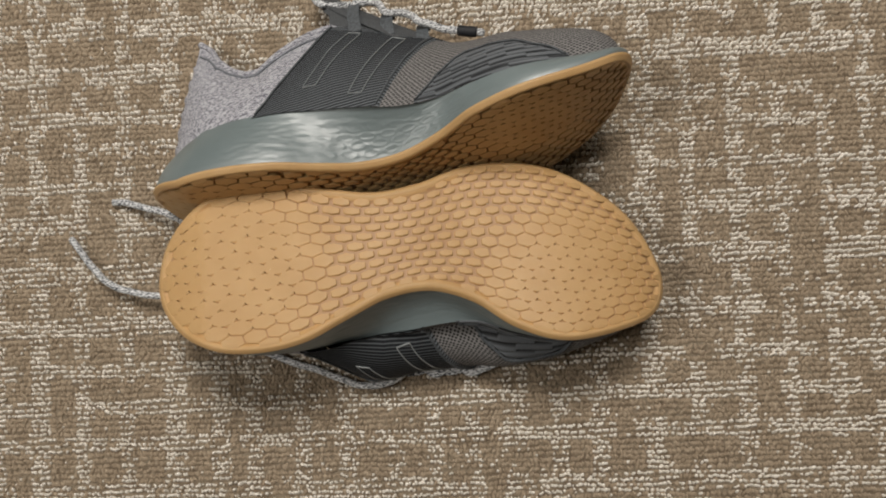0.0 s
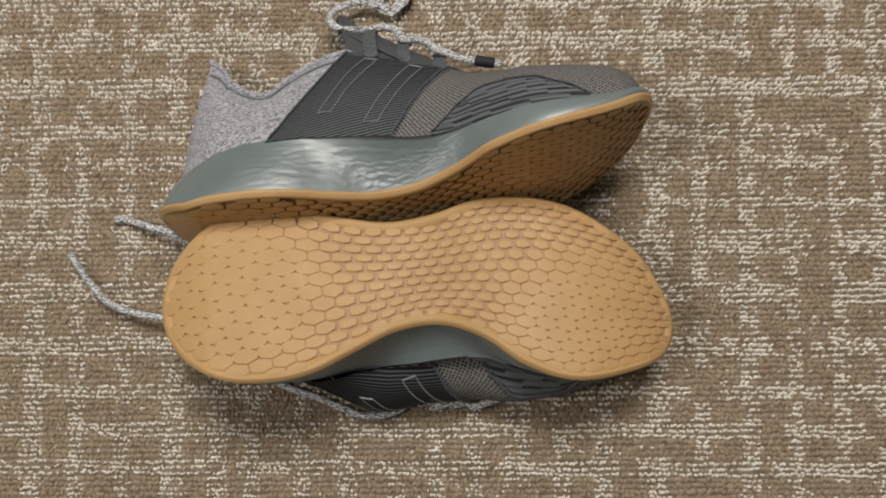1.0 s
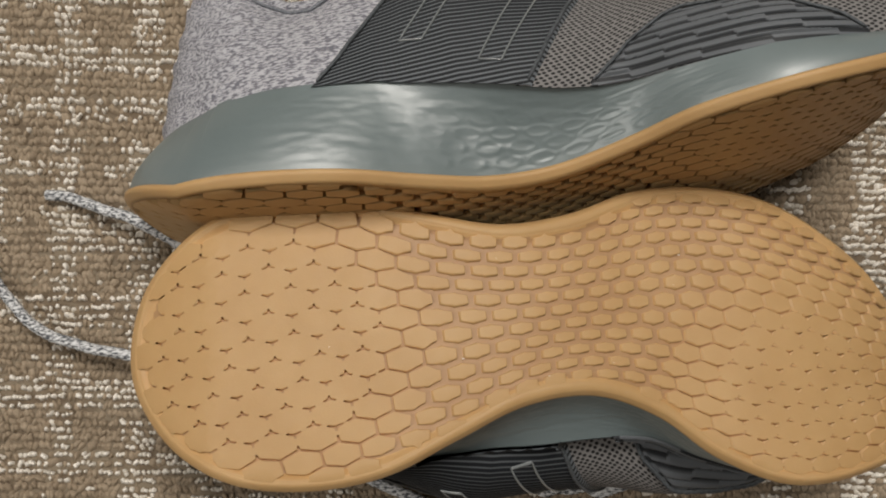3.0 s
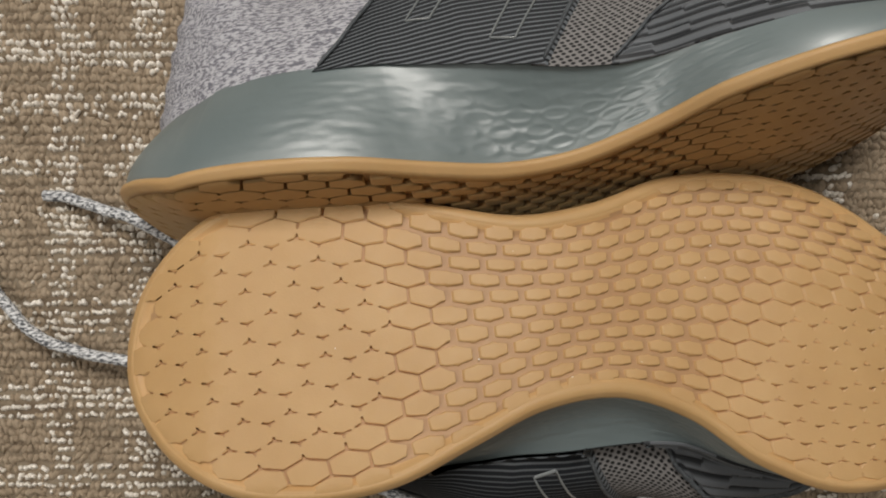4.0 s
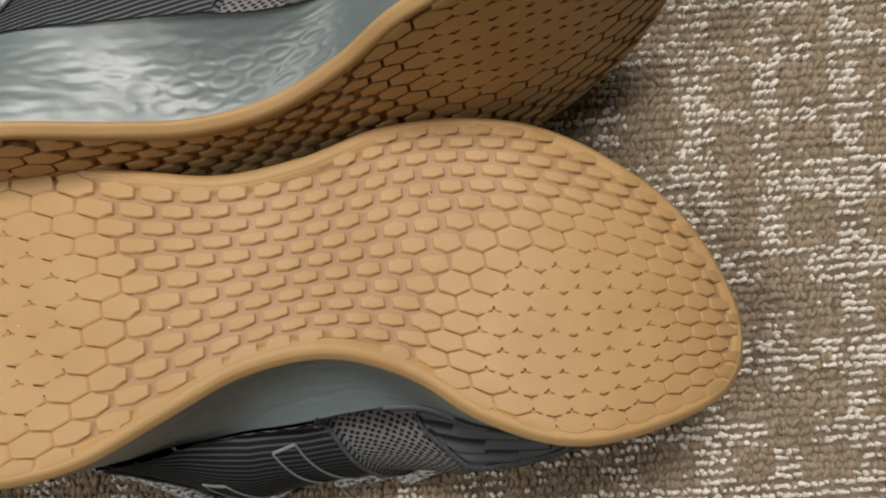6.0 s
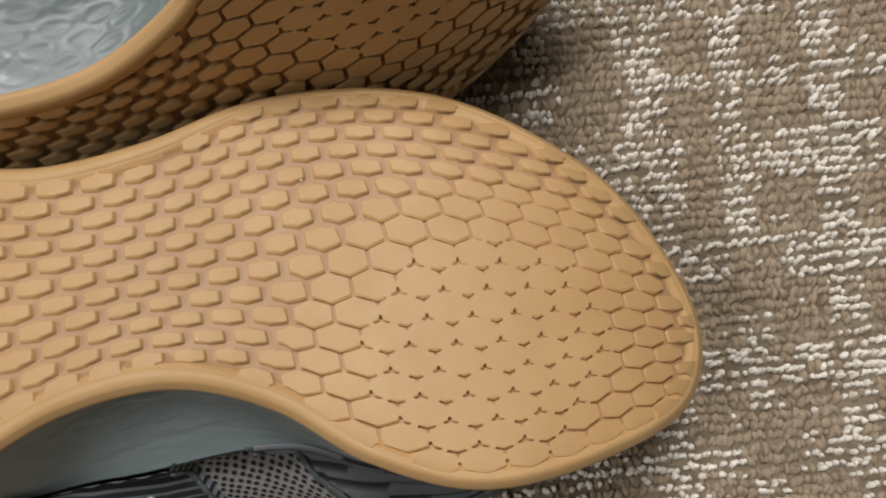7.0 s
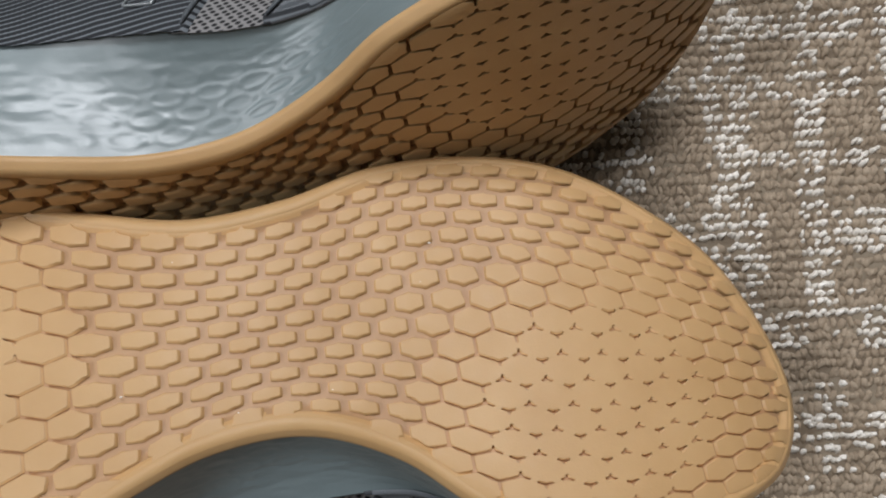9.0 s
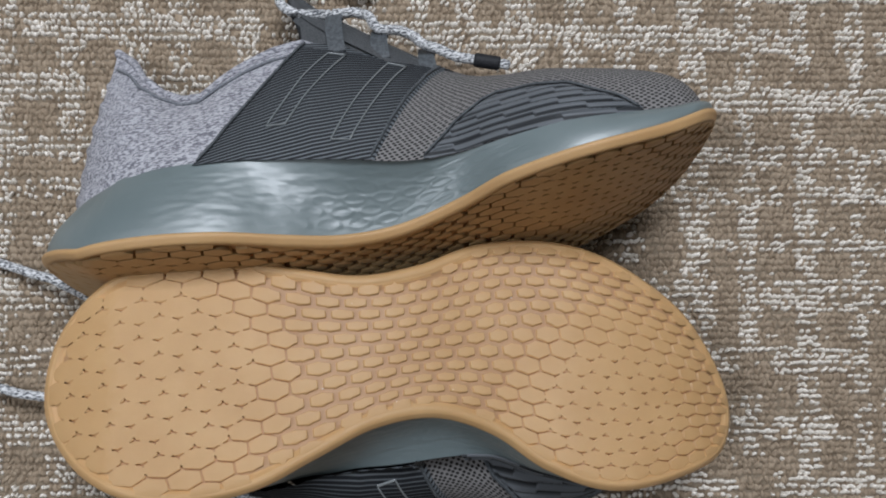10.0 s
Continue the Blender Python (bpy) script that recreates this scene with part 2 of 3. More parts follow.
# the tread lattice: a smooth net bent to the sole; places in millimetres, every fourth lug along and across
NET_U = [
    (-162.3, -173.5, -185.3, -197.2, -184.5, -219.8, -218.5, -200.5),
    (-119.3, -128.3, -140.7, -162.3, -169.9, -172.1, -156.3, -140.9),
    (-77.3, -81.7, -85.8, -92.0, -99.2, -91.1, -86.0, -82.4),
    (-35.1, -35.8, -34.7, -33.9, -34.5, -38.6, -33.4, -30.8),
    (8.8, 7.2, 9.8, 9.5, 8.9, 12.6, 12.5, 15.6),
    (56.1, 53.5, 50.7, 50.1, 50.5, 49.3, 50.5, 61.3),
    (104.2, 106.5, 105.6, 103.6, 98.2, 90.5, 104.4, 111.4),
    (148.3, 146.0, 143.1, 143.7, 142.5, 132.3, 146.8, 156.0),
    (191.2, 188.4, 186.4, 184.6, 179.7, 176.7, 185.2, 194.9),
    (234.0, 231.0, 227.9, 224.2, 220.5, 220.5, 225.1, 232.4),
]
NET_V = [
    (-137.5, -115.3, -88.6, -45.9, -5.7, 13.2, 64.0, 114.2),
    (-124.9, -102.6, -77.9, -43.8, -11.6, 19.1, 66.1, 108.0),
    (-112.5, -88.8, -64.9, -34.8, 4.2, 41.2, 70.5, 97.7),
    (-103.0, -77.2, -58.0, -31.5, -1.9, 14.7, 47.2, 81.3),
    (-100.2, -67.3, -34.8, -20.6, -4.1, 18.8, 39.8, 69.3),
    (-103.4, -79.3, -52.2, -27.5, 5.0, 30.7, 48.3, 65.0),
    (-103.9, -88.4, -63.6, -32.5, 1.8, 20.9, 41.4, 59.2),
    (-96.1, -72.9, -52.1, -33.8, -13.0, 7.5, 29.3, 50.4),
    (-89.8, -72.3, -57.9, -41.3, -20.2, -0.4, 19.8, 40.6),
    (-85.8, -73.4, -61.2, -46.3, -28.1, -9.0, 10.6, 30.7),
]
NET = np.array((NET_U, NET_V)) * 0.001


def blend(t):
    return np.array(((1 - t) ** 3, 3 * t ** 3 - 6 * t * t + 4, -3 * t ** 3 + 3 * t * t + 3 * t + 1, t ** 3)) / 6


def lattice(n, m):
    a, b = (n + 6) / 4, (m + 18) / 4
    i, j = min(max(math.floor(a), 1), 7), min(max(math.floor(b), 1), 5)
    u, v = NET[:, i - 1 : i + 3, j - 1 : j + 3] @ blend(b - j) @ blend(a - i)
    return float(u), float(v)


def worn_flat(u, v):
    """0 in the middle of the two flat pads, growing past 1 outside them."""
    heel = math.hypot((u + 0.112) / 0.056, (v + 0.015) / 0.050)
    ball = math.hypot((u - 0.098) / 0.047, (v + 0.042) / 0.041)
    return min(0.26 + 0.66 * heel ** 2, ball)


def grooved(u, v):
    """0 where the tread is closed and flat, 1 where it is cut deep."""
    return step(worn_flat(u, v), 1.02, 1.30)


def arm_of(u, v):
    """How far the cut runs from a corner along each edge."""
    return 0.25 + 0.31 * step(worn_flat(u, v), 0.36, 1.12)


INSET = np.array([(EDGE[(i + 3) % len(EDGE)] - EDGE[i - 3])[::-1] * (1, -1) for i in range(len(EDGE))])
INSET /= np.linalg.norm(INSET, axis=1)[:, None]
if not inside(EDGE, *(EDGE[40] + INSET[40] * 0.004)):
    INSET = -INSET


def rim_wide(u):
    """Width of the smooth rim: wider along the waist."""
    return 0.0024 + 0.0022 * math.exp(-((u - 0.0) / 0.05) ** 2)


FIELD = np.array([p + q * rim_wide(p[0]) for p, q in zip(EDGE, INSET)])  # the tread ends here


def lug(n, m):
    """The outline of one lug: points (u, v, gap) or None outside the tread."""
    cu, cv = lattice(n, m)
    corners = [(n + a, m + b) for a, b in ((0.5, -1 / 3), (0.5, 1 / 3), (0, 2 / 3), (-0.5, 1 / 3), (-0.5, -1 / 3), (0, -2 / 3))]
    spots = [lattice(*c) for c in corners]
    kept = [p for p in spots if inside(FIELD, *p)]
    if not kept:
        return None
    if len(kept) < 6:
        if not inside(FIELD, cu, cv):
            return None
        kept.append((cu, cv))
        cu, cv = float(np.mean([p[0] for p in kept])), float(np.mean([p[1] for p in kept]))
        if not inside(FIELD, cu, cv):
            return None
    q = grooved(cu, cv)
    out = []
    for i in range(6):
        (n0, m0), (n1, m1) = corners[i], corners[(i + 1) % 6]
        short = 0.62 if i in (0, 3) else 1.0
        a0, a1 = (a * (short if a < 0.40 else 1.0) for a in (arm_of(*spots[i]), arm_of(*spots[(i + 1) % 6])))
        g0, g1 = (0.00068 + 0.00120 * grooved(*p) for p in (spots[i], spots[(i + 1) % 6]))
        if a0 + a1 > 0.80:
            cuts = ((0, 1.1 * g0), (0.25, g0), (0.42, g0 * 0.6 + g1 * 0.4), (0.58, g0 * 0.4 + g1 * 0.6), (0.75, g1))
        else:
            cuts = ((0, 1.1 * g0), (a0 * 0.9, 0.8 * g0), (a0 + 0.04, 0), (0.96 - a1, 0), (1 - a1 * 0.9, 0.8 * g1))
        for t, g in cuts:
            u, v = lattice(n0 + (n1 - n0) * t, m0 + (m1 - m0) * t)
            out.append((u, v, g))
    return cu, cv, q, out


def make_lug(n, m, side):
    made = lug(n, m)
    if not made:
        return None
    cu, cv, q, line = made
    pulled = []
    for u, v, g in line:
        k, lo, hi = 1.0, 0.0, 1.0
        if not inside(FIELD, u, v):
            for _ in range(10):
                k = (lo + hi) / 2
                lo, hi = (k, hi) if inside(FIELD, cu + (u - cu) * k, cv + (v - cv) * k) else (lo, k)
        pulled.append((cu + (u - cu) * k, cv + (v - cv) * k, g if k == 1 else -0.0004))
    outside = sum(g < 0 for _, _, g in pulled)
    if outside < 9:
        pulled = [(u, v, 0.0007 if g < 0 else g) for u, v, g in pulled]
    deep = 0.0028 - 0.0006 * q
    top, shoulder, low, aways = [(cu, side * cv, sole_w(cu, cv) - 0.0001 * q)], [], [], []
    for u, v, g in pulled:
        far = math.hypot(u - cu, v - cv) + 1e-9
        aways.append(Vector(((u - cu) / far, side * (v - cv) / far, 0)))
        for ring, share, down in ((top, 1.0, 0.0), (shoulder, 0.92 - 0.18 * q, 0.00030 + 0.0002 * q), (low, 0.80 - 0.22 * q, deep)):
            k = 1 - min(0.5, (g * share) / far)
            tu, tv = cu + (u - cu) * k, cv + (v - cv) * k
            ring.append((tu, side * tv, sole_w(tu, tv) + down))
    c = len(pulled)
    verts = top + shoulder + low
    faces = [(0, 1 + i, 1 + (i + 1) % c) for i in range(c)]
    for start in (1, 1 + c):
        faces += [(start + i, start + c + i, start + c + (i + 1) % c, start + (i + 1) % c) for i in range(c)]
    if side > 0:
        faces = [f[::-1] for f in faces]
    me = bpy.data.meshes.new("tread_lug")
    me.from_pydata(verts, [], faces)
    me.materials.append(RUBBER)

    def normal(u, v):
        h = 0.0008
        return Vector((sole_w(u + h, v) - sole_w(u - h, v), side * (sole_w(u, v + h) - sole_w(u, v - h)), -2 * h)).normalized()

    flat = [normal(x, side * y) for x, y, _ in top]
    turned = [flat[0]]
    for lean in (0.08, 1.0, 2.0):
        turned += [(flat[1 + i] + aways[i] * lean * min(1.0, max(0.0, pulled[i][2]) / 0.002)).normalized() for i in range(c)]
    me.polygons.foreach_set("use_smooth", [True] * len(me.polygons))
    me.normals_split_custom_set([tuple(turned[vi]) for p in me.polygons for vi in p.vertices])
    return me


# ---- shoe parts ----
LOOP = EDGE[::2]
LOOP_IN = INSET[::2]


def outsole_mesh(side):
    verts, faces = [], []
    nu, nv = 150, 61
    for i in range(nu):
        a = math.pi * i / (nu - 1)
        u = (U0 + U1) / 2 - (U1 - U0 - 0.003) / 2 * math.cos(a)
        lo, hi = v_side(u, True) + 0.0012, v_side(u, False) - 0.0012
        for j in range(nv):
            v = (lo + hi) / 2 - (hi - lo) / 2 * math.cos(math.pi * j / (nv - 1))
            d = depth_in(u, v)
            deep = (0.0022 - 0.0005 * grooved(u, v)) * step(d, rim_wide(u), rim_wide(u) + 0.0035) + 0.0004
            verts.append((u, side * v, sole_w(u, v) + deep))
    faces += grid_faces(nu, nv)
    # the rim: a rounded lip of rubber that stands proud of the foam
    start, rings = len(verts), ((0.0, 0.0), (-0.0007, 0.0007), (-0.0010, 0.0017), (-0.0007, 0.0027), (0.0004, 0.0034), (0.006, 0.0036))
    for p, q in zip(LOOP, LOOP_IN):
        w = sole_w(*p)
        for off, up in ((0.0030, 0.0012), (0.0022, 0.0), (0.0010, 0.0), (0.0004, 0.0)):
            x = p + q * (off + (rim_wide(p[0]) - 0.0024) * (off > 0.002))
            verts.append((x[0], side * x[1], sole_w(*x) + up))
        for off, up in rings:
            x = p + q * off
            verts.append((x[0], side * x[1], w + up))
    faces += grid_faces(len(LOOP), len(rings) + 4, True, start)
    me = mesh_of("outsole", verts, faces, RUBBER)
    me.materials.append(SHADED_GUM)
    # floor faces inside the rim get the gum with groove shade painted in
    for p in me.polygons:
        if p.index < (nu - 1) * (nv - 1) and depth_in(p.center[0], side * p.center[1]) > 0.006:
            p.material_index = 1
    return me


def top_loop(p):
    """The line where foam meets upper, for a point of the sole's edge."""
    u, v = p
    k = lerp_table(u, [-0.16, -0.10, -0.03, 0.02, 0.08, 0.16], [0.80, 0.88, 0.97, 0.97, 0.93, 0.86])
    ub = lerp_table(u, [-0.16, -0.12, -0.05, 0.05, 0.16], [-0.145, -0.112, -0.05, 0.05, 0.157])
    vm = v_mid(u)
    waist = math.exp(-((u - 0.004) / 0.045) ** 2)
    flare = -0.019 * waist if v < vm else 0.007 * waist
    return np.array((ub, vm + (v - vm) * k + flare)), profile(u) * (1 if u > -0.118 else 0.6) + 0.009 + foam_high(u)


def foam_high(u):
    return lerp_table(u, [-0.16, -0.135, -0.11, -0.05, -0.02, 0.0, 0.015, 0.03, 0.06, 0.09, 0.12, 0.145, 0.16],
                      [0.021, 0.026, 0.030, 0.0335, 0.030, 0.0250, 0.0205, 0.0172, 0.0140, 0.0130, 0.0088, 0.0040, 0.002])


def ring_relief(u, f, salt):
    """Raised lens-shaped rings moulded into the side of the foam, fading into soft flakes towards the heel."""
    if not -0.125 < u < 0.085:
        return 0.0
    row = f * 6.6
    best = 0.0
    for r in (math.floor(row), math.ceil(row)):
        off = 0.5 * (r % 2)
        c = round(u / 0.0132 - off) + off
        x, y = (u / 0.0132 - c) / 0.46, (row - r) / 0.50
        rad = math.hypot(x, y)
        best += math.exp(-((rad - 0.78) / 0.17) ** 2) - 0.25 * math.exp(-(rad / 0.45) ** 2)
    side = step(f, 0.03, 0.12) * (1 - step(f, 0.72, 0.98))
    rings = step(u, -0.055, 0.0) * (1 - step(u, 0.04, 0.065)) * (1 - step(f, 0.45, 0.85))
    flakes = noise.noise((u * 95 - f * 4, f * 12, salt)) + 0.5 * noise.noise((u * 170 + 9, f * 22, salt))
    spread = step(u, -0.125, -0.06) * (1 - step(u, 0.05, 0.085))
    return side * (0.00018 * best * rings + 0.00026 * flakes * spread)


def midsole_mesh(side):
    verts, rows = [], 56
    fine = []
    for i in range(len(EDGE)):
        for k in (0, 0.25, 0.5, 0.75):
            j = (i + 1) % len(EDGE)
            a, b, c, d = EDGE[i - 1], EDGE[i], EDGE[j], EDGE[(i + 2) % len(EDGE)]
            at = 0.5 * (2 * b + (c - a) * k + (2 * a - 5 * b + 4 * c - d) * k * k + (3 * b - a - 3 * c + d) * k ** 3)
            near = [INSET[(i + h) % len(EDGE)] * math.exp(-((h - k) / 1.2) ** 2) for h in range(-3, 5)]
            near = sum(near)
            fine.append((at, near / np.linalg.norm(near)))
    for p, q in fine:
        u = p[0]
        t, wt = top_loop(p)
        w0 = edge_w(*p) + 0.0026
        b = p + q * 0.0016
        waist = lerp_table(u, [-0.16, -0.1, -0.02, 0.03, 0.1, 0.16], [0.001, 0.0005, 0.0020, 0.002, 0.001, 0.0])
        for j in range(rows):
            f = j / (rows - 1)
            x = b + (t - b) * f ** 1.4 - q * (0.0022 * math.sin(math.pi * f ** 0.8)) + q * waist * math.sin(math.pi * f)
            x = x - q * ring_relief(u, f, 3.0 if p[1] > v_mid(u) else 11.0)
            verts.append((x[0], side * x[1], w0 + (wt - w0) * f + (0.0012 * math.sin(math.pi * f))))
    n = len(fine)
    faces = grid_faces(n, rows, True)
    # shelf over which the upper is glued
    start = len(verts)
    for p, q in fine:
        t, wt = top_loop(p)
        vm = v_mid(p[0])
        verts.append((t[0] * 0.93, side * (vm + (t[1] - vm) * 0.86), wt - 0.003))
    faces += [(i * rows + rows - 1, ((i + 1) % n) * rows + rows - 1, start + (i + 1) % n, start + i) for i in range(n)]
    return mesh_of("midsole", verts, faces, FOAM)


def top_w(u):
    return lerp_table(u, [-0.118, -0.108, -0.1024, -0.093, -0.0824, -0.0727, -0.0656, -0.0509, -0.0363, -0.0221, 0.0, 0.02, 0.046, 0.07, 0.083, 0.104, 0.117, 0.13, 0.15],
                      [0.134, 0.121, 0.107, 0.0950, 0.0875, 0.0860, 0.0900, 0.0985, 0.105, 0.108, 0.104, 0.098, 0.088, 0.080, 0.0745, 0.067, 0.063, 0.058, 0.050])


def half_gap(u):
    return lerp_table(u, [-0.118, -0.10, -0.06, -0.02, 0.02, 0.05, 0.075], [0.008, 0.022, 0.029, 0.027, 0.019, 0.011, 0.0])


def upper(u, g, inner, out=0.0):
    """A point of the upper: g runs from the foam (0) to the collar or the ridge (1)."""
    u = min(max(u, U0 + 1e-5), U1 - 1e-5)
    (bu, bv), bw = top_loop((u, v_side(u, inner)))
    bw -= 0.002
    tu = max(bu, -0.100 - 0.018 * step(-bu, 0.100, 0.143))
    if tu > 0.10:
        tu = 0.10 + (tu - 0.10) * 0.55
    tv = v_mid(u) * 0.5 - 0.008 + (-1 if inner else 1) * half_gap(tu)
    tw = top_w(tu)
    k = step(bu, 0.03, 0.10)
    side_in = (1 - k) * g ** 1.25 + k * (1 - math.cos(g * math.pi / 2))
    rise = (1 - k) * g + k * math.sin(g * math.pi / 2)
    s = -1 if inner else 1
    bulge = (1 - k) * 0.0035 * math.sin(math.pi * g)
    return Vector((bu + (tu - bu) * (g ** 1.1 * (1 - k) + k * (1 - math.cos(g * math.pi / 2))), bv + (tv - bv) * side_in + s * (bulge + out), bw + (tw - bw) * rise + out * 0.5 * g))


def back_line(g):
    return -0.078 + 0.058 * g


def front_line(g):
    return 0.006 + 0.042 * g


def panel_high(u):
    return lerp_table(u, [0.026, 0.044, 0.058, 0.066, 0.097, 0.118, 0.128], [0.01, 0.25, 0.36, 0.37, 0.29, 0.15, 0.03])


class Shoe:
    """One shoe of the pair. side: -1 for the right shoe, 1 for the left."""

    def __init__(self, side, m, label, lean=0.0):
        self.side, self.m, self.lean = side, m, lean
        self.root = new("running_shoe")
        self.root.matrix_world = m
        tagged(self.root, label, "shoe", "pair of running shoes")
        self.back = m.inverted()

    def rest(self, p):
        """Soft parts give way where they would pass the carpet."""
        q = self.m @ Vector((p[0], self.side * (p[1] - self.lean * (step(p[0], -0.085, -0.02) + 0.55 * math.exp(-((p[0] - 0.052) / 0.034) ** 2)) * (1 - math.exp(-max(0.0, p[2] - 0.034) / 0.022))), p[2]))
        if q.z < 0.022:
            q.z = 0.006 + 0.016 * math.exp((q.z - 0.022) / 0.016)
        return self.back @ q

    def sheet(self, name, rows, mat, label="", loop=False, marks=None):
        nv = len(rows[0])
        verts = [self.rest(p) for r in rows for p in r]
        faces = grid_faces(len(rows), nv, loop)
        me = mesh_of(name, verts, faces, mat, turn=False)
        mid, flat = [r[nv // 2] for r in rows], []
        along = np.concatenate([[0], np.cumsum([(mid[i + 1] - mid[i]).length for i in range(len(mid) - 1)])])
        for i, r in enumerate(rows):
            far = np.concatenate([[0], np.cumsum([(r[j + 1] - r[j]).length for j in range(nv - 1)])])
            flat += [(along[i], marks[i][j] if marks else far[j]) for j in range(nv)]
        uv = me.uv_layers.new(name="flat")
        uv.data.foreach_set("uv", np.array([flat[k] for f in faces for k in f]).ravel())
        return part(name, me, self.root, label)

    def build(self):
        s = self.side
        outsole = part("outsole", outsole_mesh(s), self.root, "tan gum rubber outsole")
        for m in range(-14, 7):
            for n in range(-4, 27):
                me = make_lug(n + 0.5 * (m % 2), m, s)
                if me:
                    part("tread_lug", me, outsole)
        part("midsole", midsole_mesh(s), self.root, "grey-green foam midsole with moulded rings")
        # heel collar of heather knit, all round the heel
        rows = []
        for k in range(97):
            a = (k - 48) / 48
            inner = a < 0
            row = []
            for j in range(33):
                g = j / 32
                lo, hi = U0, back_line(g) + 0.004
                u = lo + (hi - lo) * abs(a) ** 1.7
                fold = 0.0010 * math.sin(g * 46 + 3 * math.sin(u * 90)) * (1 - step(u, -0.125, -0.085)) * (1 - step(g, 0.75, 0.9))
                p = upper(u, g, inner, fold)
                row.append(p - Vector((abs(fold) if u < -0.14 else 0, 0, 0)))
            rows.append(row)
        self.sheet("heel_collar", rows, COLLAR, "light grey heather knit heel collar")
        rim = [r[-1] for r in rows]
        self.soft_tube("collar_binding", rim, 0.0021, COLLAR)
        for inner in (True, False):
            line = [upper(U0 + 0.012 + (back_line(0.88) - U0 - 0.014) * k / 50, 0.885, inner, 0.0006) for k in range(51)]
            self.soft_tube("stitch_line", line, 0.0007, STITCH, twist=0.7)
        rows = [[p + Vector((0, -0.003 if p.y > v_mid(p.x) else 0.003, -0.002 - 0.05 * j / 6)) for j in range(7)] for p in rim]
        self.sheet("lining", rows, LINING)
        # forefoot of open mesh, from the saddle to the toe, over the ridge
        for inner in (True, False):
            rows = []
            for i in range(81):
                row = []
                for j in range(33):
                    g = j / 32
                    lo = front_line(g) - 0.006
                    row.append(upper(lo + (U1 - lo) * (1 - (1 - i / 80) ** 1.6), g, inner))
                rows.append(row)
            self.sheet("vamp", rows, MESH, "dark grey open mesh vamp")
            self.saddle(inner)
            self.panel(inner)
            self.emblem(inner)
        self.tongue()
        self.laces()

    def soft_tube(self, name, pts, radius, mat, label="", twist=0.0, flat=1.0):
        pts = [Vector((p[0], self.side * p[1], p[2])) for p in pts]
        me = tube(pts, radius, mat, name, flat, twist)
        for v in me.vertices:
            v.co = self.rest((v.co.x, self.side * v.co.y, v.co.z))
        return part(name, me, self.root, label)

    def saddle(self, inner):
        rows, marks = [], []
        for i in range(61):
            row, mark = [], []
            for j in range(351):
                g = j / 350
                lo, hi = back_line(g), front_line(g)
                s = i / 60
                u = lo + (hi - lo) * s
                ph = (g * 39.0 - (u + 0.03) * 128.0)
                mark.append(ph - 0.25)
                edge = min(s, 1 - s)
                out = 0.0011 + (0.0007 * abs(math.sin(ph * math.pi)) - 0.0003 if edge > 0.03 else 0.0004) * (1 if g < 0.93 else 0.2)
                row.append(upper(u, g, inner, out if 0 < i < 60 else -0.0008))
            rows.append(row)
            marks.append(mark)
        self.sheet("saddle", rows, RIBBED, "charcoal ribbed textile side panel", marks=marks)
        for at in (back_line, front_line):
            sgn = 1 if at is back_line else -1
            pts = [upper(at(g / 40) + sgn * 0.0022, g / 40, inner, 0.0020) for g in range(1, 40)]
            self.soft_tube("seam", pts, 0.0007, OVERLAY, twist=0.5)

    def panel(self, inner):
        rows, marks = [], []
        for i in range(121):
            u = 0.027 + 0.1 * i / 120
            hi = panel_high(u)
            row, mark = [], []
            for j in range(91):
                g = hi * j / 90
                ph = (upper(u, g, inner).z + 0.07 * (u - 0.07)) / 0.0040
                ph += 0.35 * math.floor((u - 0.03) / 0.024 + 0.5 * math.floor(ph))
                mark.append(ph)
                x = ph - math.floor(ph)
                edge = min(j / 90 * hi * 0.06, (1 - j / 90) * hi * 0.06, (u - 0.027) * 0.6, (0.127 - u) * 0.6)
                rib = 0.0014 * step(x, 0.12, 0.3) * (1 - step(x, 0.75, 0.95)) * step(edge, 0.0022, 0.0034)
                row.append(upper(u, g, inner, 0.0007 + rib if 0 < j < 90 and 0 < i < 120 else -0.0006))
            rows.append(row)
            marks.append(mark)
        self.sheet("toe_overlay", rows, RIB_PANEL, "slate grey ribbed toe overlay", marks=marks)
        pts = [upper(0.029 + 0.096 * k / 60, max(0.02, panel_high(0.029 + 0.096 * k / 60) - 0.02), inner, 0.0016) for k in range(61)]
        self.soft_tube("seam", pts, 0.0006, OVERLAY, twist=0.6)

    def emblem(self, inner):
        """Two slanted outlined bars printed on the side panel."""
        for low, high in (((-0.040, 0.25), (-0.009, 0.88)), ((-0.012, 0.13), (0.019, 0.86))):
            w = 0.0085
            ring = [(low[0], low[1]), (high[0], high[1]), (high[0] + w, high[1]), (low[0] + w, low[1])]
            pts = []
            for a, b in zip(ring, ring[1:] + ring[:1]):
                pts += [upper(a[0] + (b[0] - a[0]) * k / 14, a[1] + (b[1] - a[1]) * k / 14, inner, 0.0018) for k in range(14)]
            self.soft_tube("emblem", pts + pts[:1], 0.0006, EMBLEM, "raised grey outline print", flat=0.7)

